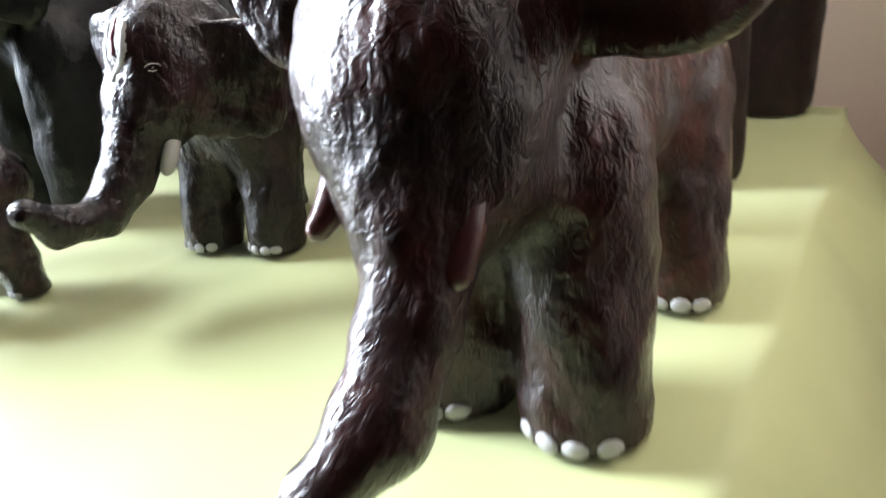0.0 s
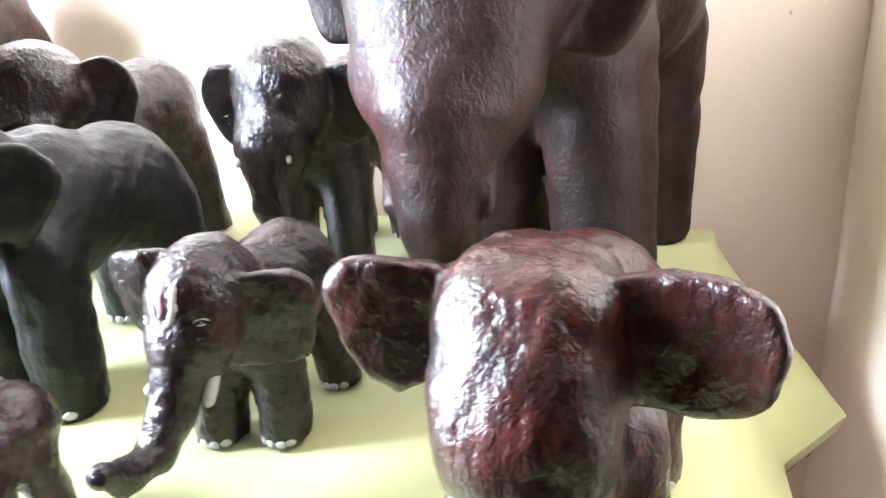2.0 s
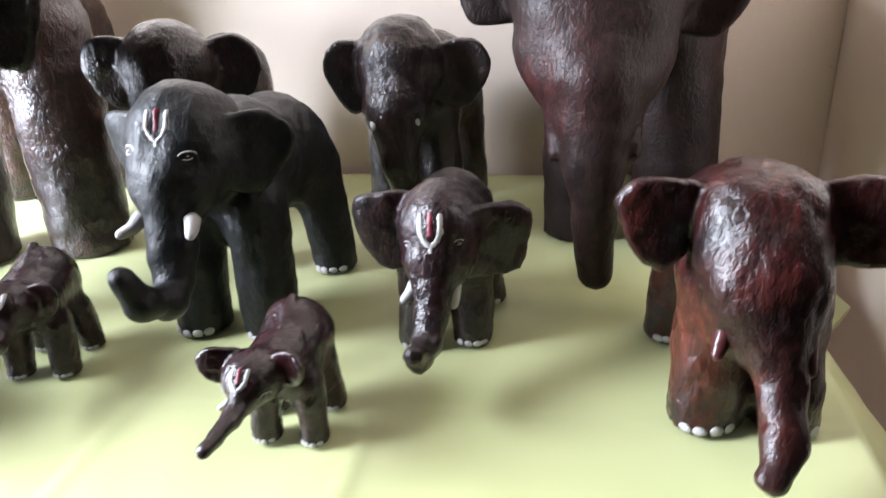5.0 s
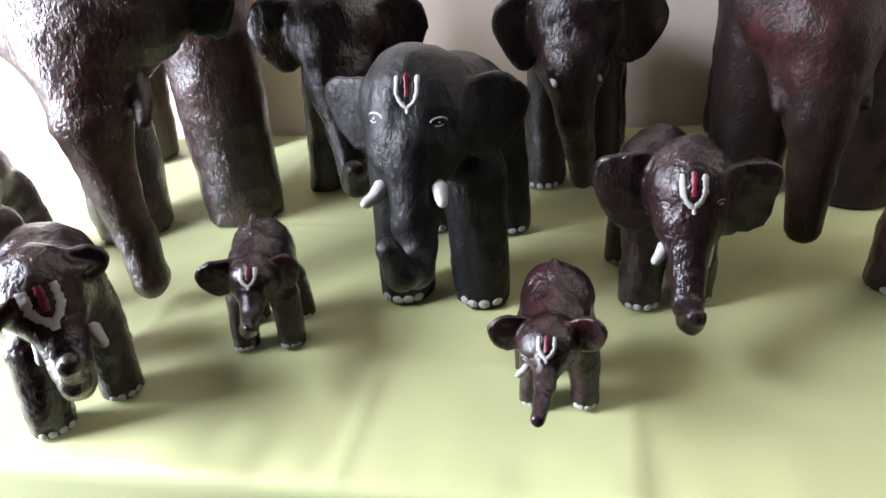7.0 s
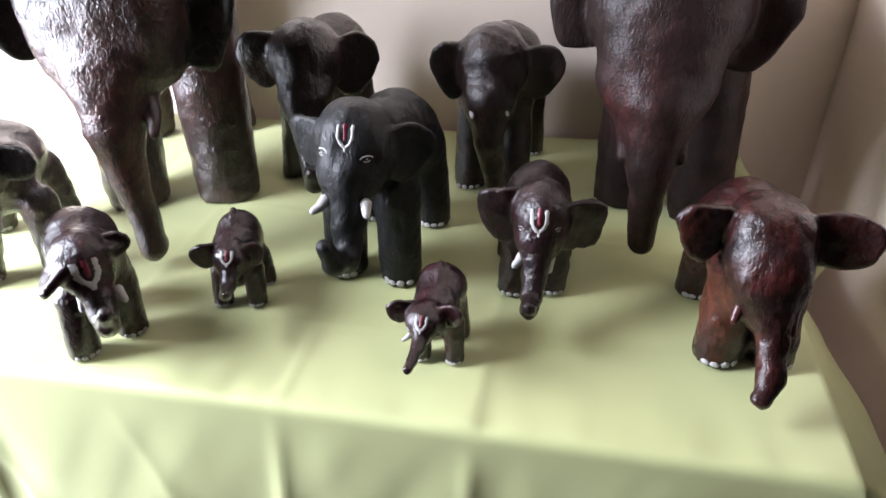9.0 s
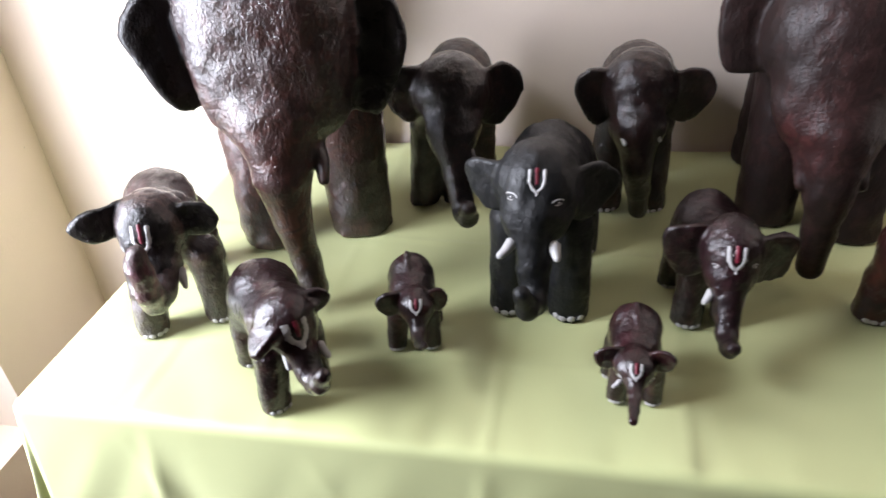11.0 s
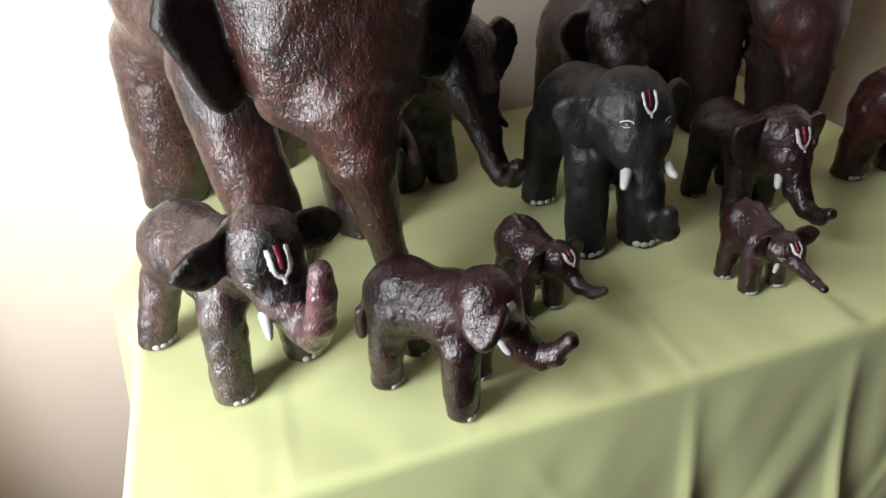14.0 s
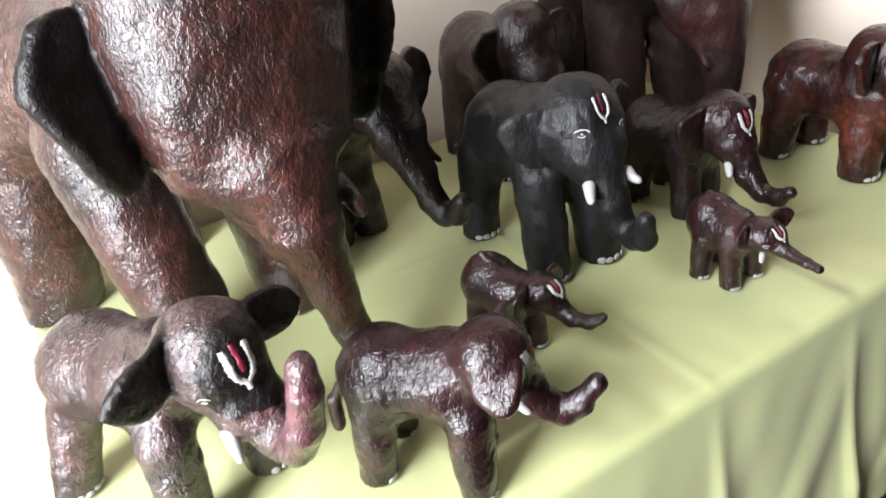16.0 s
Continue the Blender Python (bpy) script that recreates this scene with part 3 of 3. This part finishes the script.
# the charcoal one with white tusks
elephant("matt charcoal elephant statue with white tusks and a painted forehead mark", CHARCOAL,
    legs=[(-7.8, -9.6, 2.6, 12, 0.2, 1.2), (-0.7, -10.1, 2.65, 12, -0.4, 1.2), (0.5, 3.9, 2.5, 11, -0.8, -0.5), (-8.1, 4.1, 2.5, 11, 0.8, -0.5)],
    body=[(-3.7, 2.0, 13.5, 5.6, 5.6, 6.0), (-3.9, -5.0, 14.2, 5.4, 6.0, 6.5)],
    head=[(-4.6, -11.3, 18.0, 5.0, 5.0, 5.4), (-4.7, -14.2, 15.6, 3.9, 2.8, 3.4)],
    trunk=[(-4.7, -14.6, 15.5, 2.8), (-4.6, -16.4, 11.0, 2.1), (-4.4, -17.4, 8.8, 1.75), (-4.3, -19.0, 7.7, 1.6), (-4.8, -21.2, 8.8, 1.5), (-5.3, -22.0, 11.0, 1.25)],
    ears=[ear((-7.8, -12.2, 18.8), (-13.0, -9.8, 18.5), 2.1, 4.3, 0.42), ear((-1.2, -12.2, 18.6), (3.8, -9.4, 18.2), 2.1, 4.6, 0.42)],
    facing=((0.0, -1), (0.0, -1)), tusks=[((-7.0, -16.0, 13.4), (-8.1, -17.5, 12.6), 0.7, 0.42), ((-2.5, -16.3, 13.5), (-2.1, -17.6, 12.7), 0.68, 0.4)],
    mark=((-4.5, -16.4, 19.5), (0, -1, 0.25), 2.4, 1.5, (0, 0, 1), 0.65), eyes=[((-7.6, -16.0, 18.6), (-0.7, -1, 0), 0.75), ((-1.9, -16.0, 18.2), (0.7, -1, 0), 0.7)], nails=1.0, h=0.25, seed=11)

# the two large ones
elephant("large glossy red-brown elephant statue with broad ears, their shade painted in", RED_BROWN,
    legs=[(-44.0, 2.9, 4.6, 24, -3.0, 6), (-31.9, 7.6, 4.8, 25, -1.0, 2), (-42.0, 31.0, 4.0, 24, -1, -2), (-56.9, 26.5, 5.0, 22, 2.6, -1)],
    body=[(-47.0, 22.5, 29.5, 10.6, 10, 11.5), (-39.0, 9, 30, 9.8, 9.5, 10.5)],
    head=[(-34.9, -3.4, 34.2, 10.6, 9.6, 11.0, 2.6), (-34.8, -6.6, 26.8, 9.2, 5.6, 7.0, 2.5)],
    trunk=[(-34.6, -8.6, 23.0, 5.9), (-34.0, -11.2, 17.5, 3.7), (-33.4, -12.0, 12.0, 2.7), (-32.6, -12.2, 7.0, 2.2), (-31.9, -13.0, 2.7, 2.2)],
    ears=[ear((-42.4, -4.6, 32.0), (-49.2, -11.4, 33.4), 5.6, 9.0, 0.8, taper=0.5), ear((-26.6, -4.6, 31.5), (-19.6, -4.2, 31.2), 6.0, 8.8, 0.8, taper=0.35)],
    facing=((0.3, -1), (0.1, -1)), extra=[((-29.8, -9.0, 20.5), (-28.8, -11.4, 17.4), 1.0, 0.7), ((-38.4, -7.6, 20.5), (-36.7, -10.8, 16.4), 1.0, 0.7)], h=0.4, seed=21, blend=1.5, relief=1.1, shaded_ears=True)
elephant("large dull brown elephant statue with square-cut ears and a smooth forehead", DULL_BROWN,
    legs=[(26.2, 15.2, 4.2, 22, 0.4, 2), (36.4, 11.8, 4.3, 22, -1.2, 2), (38.9, 33.0, 4.0, 22, 0.2, -2), (28.2, 33.0, 4.0, 22, 1, -2)],
    body=[(33.6, 26.0, 28, 10.2, 9.5, 11), (30.0, 14, 28, 9.2, 9, 10.5)],
    head=[(27.6, 4.8, 29.4, 9.3, 8.0, 8.8), (27.2, 0.9, 23.0, 7.2, 4.8, 7.0)],
    trunk=[(27.4, -0.8, 20.0, 4.9), (27.4, -2.6, 14.0, 3.1), (27.6, -2.8, 8.4, 2.3), (27.8, -2.4, 3.2, 2.05)],
    ears=[ear((20.6, 6.4, 29.5), (14.4, 6.0, 29.5), 5.0, 5.4, 0.6, taper=0.12, square=3.2), ear((34.4, 5.0, 29.5), (41.4, 3.4, 29.6), 5.0, 6.8, 0.6, taper=0.5, square=2.6)],
    facing=((-0.2, -1), (-0.05, -1)), extra=[((24.0, -0.5, 18.5), (24.0, -3.0, 14.4), 0.9, 0.5), ((30.5, -0.5, 18.5), (30.8, -3.0, 14.4), 0.9, 0.5)], h=0.4, seed=22, blend=1.4, relief=0.8)

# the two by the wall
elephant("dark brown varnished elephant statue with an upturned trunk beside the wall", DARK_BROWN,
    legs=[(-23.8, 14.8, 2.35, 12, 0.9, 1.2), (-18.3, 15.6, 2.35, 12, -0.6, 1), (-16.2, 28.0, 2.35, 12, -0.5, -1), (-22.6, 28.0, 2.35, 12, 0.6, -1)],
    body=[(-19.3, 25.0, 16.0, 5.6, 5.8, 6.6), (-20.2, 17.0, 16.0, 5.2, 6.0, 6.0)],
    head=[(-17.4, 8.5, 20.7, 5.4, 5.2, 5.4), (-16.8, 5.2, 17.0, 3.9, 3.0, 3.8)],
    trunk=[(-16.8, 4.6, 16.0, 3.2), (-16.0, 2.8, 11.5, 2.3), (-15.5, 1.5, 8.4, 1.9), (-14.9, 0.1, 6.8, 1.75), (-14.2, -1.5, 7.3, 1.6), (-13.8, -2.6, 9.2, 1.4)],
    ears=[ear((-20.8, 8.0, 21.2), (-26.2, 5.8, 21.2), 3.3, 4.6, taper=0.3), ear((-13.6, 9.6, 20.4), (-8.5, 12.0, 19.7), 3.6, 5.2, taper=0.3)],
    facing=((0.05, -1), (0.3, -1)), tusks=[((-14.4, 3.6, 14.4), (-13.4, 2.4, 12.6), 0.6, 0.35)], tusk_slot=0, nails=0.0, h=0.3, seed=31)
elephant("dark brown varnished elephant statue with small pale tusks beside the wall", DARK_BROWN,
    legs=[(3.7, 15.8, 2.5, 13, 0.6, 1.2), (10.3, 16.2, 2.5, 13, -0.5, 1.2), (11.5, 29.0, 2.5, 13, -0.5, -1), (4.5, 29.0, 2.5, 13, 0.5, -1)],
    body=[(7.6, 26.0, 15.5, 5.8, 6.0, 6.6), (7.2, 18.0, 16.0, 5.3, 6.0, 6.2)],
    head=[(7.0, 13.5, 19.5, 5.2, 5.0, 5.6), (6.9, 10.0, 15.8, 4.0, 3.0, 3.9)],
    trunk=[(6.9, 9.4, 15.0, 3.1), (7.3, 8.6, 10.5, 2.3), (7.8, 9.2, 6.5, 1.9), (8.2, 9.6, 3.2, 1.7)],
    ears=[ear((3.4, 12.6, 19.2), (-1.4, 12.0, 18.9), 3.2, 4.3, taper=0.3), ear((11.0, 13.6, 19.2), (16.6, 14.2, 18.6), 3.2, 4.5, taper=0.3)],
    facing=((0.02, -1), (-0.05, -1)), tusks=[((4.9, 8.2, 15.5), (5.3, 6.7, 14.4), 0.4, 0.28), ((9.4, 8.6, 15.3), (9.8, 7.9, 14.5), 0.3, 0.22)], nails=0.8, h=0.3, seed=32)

# the middle row
elephant("glossy dark plum elephant statue with forehead mark and white tusks", BLACK_PLUM,
    legs=[(13.1, -10.4, 1.9, 7.5, 0.3, 0.8), (17.6, -9.4, 1.9, 7.5, -0.3, 0.8), (17.9, -2.2, 1.8, 7.0, -0.5, -0.2), (12.0, -3.0, 1.8, 7.0, 0.5, -0.1)],
    body=[(15.0, -2.8, 8.8, 4.0, 4.2, 4.5), (15.5, -7.8, 8.8, 3.8, 4.2, 4.3)],
    head=[(15.9, -12.4, 11.8, 3.5, 3.9, 4.0), (15.8, -14.4, 9.6, 2.7, 2.2, 2.6)],
    trunk=[(15.8, -15.0, 9.6, 2.1), (15.7, -16.8, 6.6, 1.6), (15.6, -18.8, 5.0, 1.35), (15.6, -20.8, 5.2, 1.2), (15.6, -22.2, 6.3, 1.0)],
    ears=[ear((13.4, -12.4, 12.2), (8.9, -12.6, 11.6), 2.5, 3.9, 0.4, taper=0.2, square=3.2), ear((18.2, -12.8, 11.6), (22.5, -11.0, 10.9), 2.2, 3.9, 0.4, taper=0.05, square=3.4)],
    facing=((0.05, -1), (0.02, -1)), tusks=[((14.2, -15.2, 8.0), (13.5, -16.0, 7.1), 0.55, 0.38), ((17.3, -15.0, 8.0), (17.2, -15.6, 6.6), 0.5, 0.36)],
    mark=((15.9, -16.6, 11.6), (0.1, -1, 0.2), 2.5, 1.5, (0, 0, 1), 0.85), eyes=[((17.8, -15.4, 11.7), (0.8, -1, 0), 0.4), ((13.9, -15.6, 11.5), (-0.8, -1, 0), 0.4)], nails=1.0, h=0.2, seed=41, blend=0.75)
elephant("glossy maroon elephant statue with outspread ears at the table's end", MAROON,
    legs=[(35.2, -18.4, 2.55, 10.5, 0.3, 1.0), (40.7, -18.1, 2.35, 9.5, -0.7, 1.0), (41.1, -7.3, 2.3, 9, -0.8, 0.0), (34.2, -7.0, 2.4, 9, 0.8, 0.0)],
    body=[(37.6, -8.0, 10.4, 4.9, 5.2, 4.9), (37.5, -14.2, 10.2, 4.6, 5.0, 4.9)],
    head=[(37.1, -18.2, 14.6, 4.2, 4.4, 4.2, 2.7), (37.3, -21.0, 11.6, 3.9, 3.3, 5.0, 2.4)],
    trunk=[(37.3, -21.6, 12.0, 3.0), (37.7, -23.0, 9.0, 2.1), (38.3, -24.3, 6.5, 1.6), (38.2, -26.0, 4.4, 1.55), (37.5, -27.7, 3.2, 1.3)],
    ears=[ear((33.6, -18.6, 15.4), (28.5, -20.2, 16.4), 2.2, 3.7, taper=0.45, square=2.4), ear((40.2, -18.4, 15.5), (46.2, -20.0, 16.0), 2.4, 3.2, taper=0.1, square=3.2)],
    facing=((0.02, -1), (0.02, -1)), tusks=[((35.0, -22.6, 9.6), (34.6, -23.4, 8.3), 0.6, 0.4), ((39.5, -22.9, 9.9), (39.6, -24.0, 7.9), 0.62, 0.42)], tusk_slot=4, nails=1.0, h=0.22, seed=42, blend=0.9)

# the front row
elephant("small glossy plum elephant statue with its trunk held out", PLUM,
    legs=[(4.8, -24.0, 1.15, 4.4, 0.1, 0.6), (8.35, -23.9, 1.15, 4.4, -0.2, 0.5), (8.2, -19.9, 1.15, 4.2, -0.3, -0.2), (4.1, -20.5, 1.15, 4.2, 0.4, 0.0)],
    body=[(6.3, -19.8, 5.9, 2.8, 2.6, 3.1), (6.3, -22.8, 5.6, 2.6, 2.6, 2.6)],
    head=[(6.0, -26.2, 6.8, 2.2, 2.4, 1.9)],
    trunk=[(5.9, -27.6, 6.2, 1.2), (5.8, -29.6, 5.9, 0.85), (5.7, -31.4, 5.9, 0.7), (5.6, -32.6, 5.9, 0.6)],
    ears=[ear((4.6, -25.6, 7.3), (1.9, -26.6, 7.7), 1.2, 1.5, 0.3, taper=0.2), ear((7.4, -25.8, 7.3), (9.7, -26.6, 8.0), 1.2, 1.5, 0.3, taper=0.2)],
    facing=((-0.05, -1), (-0.05, -1)), tusks=[((4.6, -27.4, 5.6), (4.0, -27.8, 5.2), 0.3, 0.2)],
    mark=((5.9, -28.5, 7.1), (0, -1, 0.5), 1.4, 1.0, (0, 0, 1), 0.85), eyes=[((4.5, -27.8, 6.6), (-0.6, -1, 0.2), 0.35), ((7.4, -27.8, 6.5), (0.6, -1, 0.2), 0.35)], nails=1.1, extra=[((6.3, -22.4, 7.9), (6.2, -19.4, 8.8), 0.3, 0.4)], h=0.14, seed=51, blend=0.5, relief=0.7)
elephant("small glossy plum elephant statue with a humped back", PLUM,
    legs=[(-20.0, -18.9, 1.2, 4.4, 0.3, 0.6), (-16.1, -18.1, 1.2, 4.4, -0.2, 0.5), (-16.6, -14.0, 1.15, 4.2, -0.3, -0.2), (-20.8, -14.6, 1.15, 4.2, 0.4, -0.1)],
    body=[(-18.8, -14.6, 6.8, 2.9, 2.7, 3.2), (-18.1, -17.5, 6.5, 2.7, 2.7, 2.8)],
    head=[(-16.9, -20.6, 7.7, 2.2, 2.4, 2.1)],
    trunk=[(-16.5, -22.0, 7.0, 1.25), (-16.1, -23.8, 6.2, 0.9), (-15.5, -25.4, 6.4, 0.75), (-14.9, -26.5, 7.2, 0.62)],
    ears=[ear((-18.3, -20.4, 8.0), (-20.9, -22.2, 8.4), 1.4, 1.7, 0.3, taper=0.2), ear((-15.8, -19.8, 8.0), (-13.6, -19.2, 7.8), 1.4, 1.7, 0.3, taper=0.2)],
    facing=((0.15, -1), (0.3, -1)), mark=((-16.3, -22.9, 8.3), (0.25, -1, 0.4), 1.4, 1.1, (0, 0, 1), 0.85), nails=1.1, extra=[((-18.4, -17.0, 8.8), (-19.2, -14.4, 10.0), 0.3, 0.4)], h=0.14, seed=52, blend=0.5, relief=0.7)
elephant("small glossy plum elephant statue with a curled-out trunk and forehead mark", PLUM,
    legs=[(-30.8, -29.7, 1.75, 6.8, 0.3, 0.5), (-27.9, -25.3, 1.75, 6.8, -0.1, 0.2), (-32.4, -19.6, 1.7, 6.4, -0.3, -0.3), (-36.4, -23.2, 1.75, 6.4, 0.5, 0.0)],
    body=[(-33.6, -22.2, 8.9, 4.0, 4.1, 4.2), (-30.0, -26.0, 9.1, 3.8, 3.9, 4.1)],
    head=[(-27.8, -29.2, 11.6, 3.2, 3.3, 3.6)],
    trunk=[(-26.3, -30.6, 9.6, 1.9), (-25.2, -31.6, 7.5, 1.5), (-24.2, -32.6, 6.9, 1.3), (-23.3, -33.6, 8.0, 1.15), (-22.5, -34.4, 9.8, 1.0)],
    ears=[ear((-26.8, -29.0, 13.6), (-30.4, -33.4, 10.6), 1.7, 2.3, 0.5, taper=0.2, square=2.4, lean=(0.72, -0.7, 0.1), cup=-0.8), ear((-26.6, -27.8, 12.6), (-24.0, -26.2, 13.0), 1.3, 1.6, 0.4, taper=0.2)],
    facing=((0.72, -0.7), (0.82, -0.57)), tusks=[((-27.4, -31.2, 9.0), (-27.0, -32.0, 8.0), 0.5, 0.35), ((-24.6, -29.4, 9.0), (-23.8, -29.8, 8.0), 0.5, 0.35)],
    mark=((-25.2, -31.6, 10.7), (0.82, -0.57, 0.15), 2.6, 1.9, (0, 0, 1), 1.0), nails=1.0, tail=[(-36.4, -20.2, 8.8, 0.5), (-37.6, -19.4, 6.2, 0.4), (-37.8, -19.4, 3.4, 0.55)], h=0.19, seed=53, blend=0.7, relief=0.9)
elephant("glossy grey-plum elephant statue with a raised trunk by the table's corner", GREY_PLUM,
    legs=[(-51.0, -19.6, 2.1, 9.0, 0.6, 1.2), (-43.7, -15.7, 2.1, 9.0, -0.6, 0.6), (-50.6, -4.4, 2.0, 8.5, -0.8, -0.4), (-58.8, -8.0, 2.1, 7.5, 2.4, 0.2)],
    body=[(-53.0, -8.4, 11.4, 4.7, 4.7, 4.9), (-49.0, -14.6, 12.0, 4.6, 4.8, 4.8)],
    head=[(-45.2, -21.2, 16.6, 3.9, 4.5, 4.3), (-44.2, -23.6, 13.4, 2.8, 2.6, 2.8)],
    trunk=[(-43.8, -24.2, 13.0, 2.3), (-43.2, -26.0, 11.3, 1.9), (-42.6, -27.8, 11.5, 1.65), (-42.0, -29.1, 13.6, 1.5), (-41.5, -29.7, 16.6, 1.35), (-41.2, -29.8, 18.9, 1.2)],
    ears=[ear((-47.2, -22.0, 18.4), (-52.2, -25.4, 17.4), 1.7, 2.1, 0.4, taper=0.15), ear((-42.4, -20.4, 17.4), (-38.2, -19.4, 16.8), 1.8, 2.4, 0.4, taper=0.2)],
    facing=((0.6, -0.8), (0.3, -1)), tusks=[((-46.2, -24.8, 12.6), (-46.2, -26.1, 11.0), 0.6, 0.3), ((-41.8, -23.6, 12.6), (-41.1, -24.5, 11.1), 0.6, 0.3)],
    mark=((-43.7, -26.0, 16.0), (0.3, -1, 0.15), 2.9, 1.6, (0, 0, 1), 0.9), eyes=[((-47.0, -25.0, 15.6), (-0.5, -1, 0), 0.45)], nails=1.0, h=0.23, seed=54, blend=0.8, shaded_ears=True)
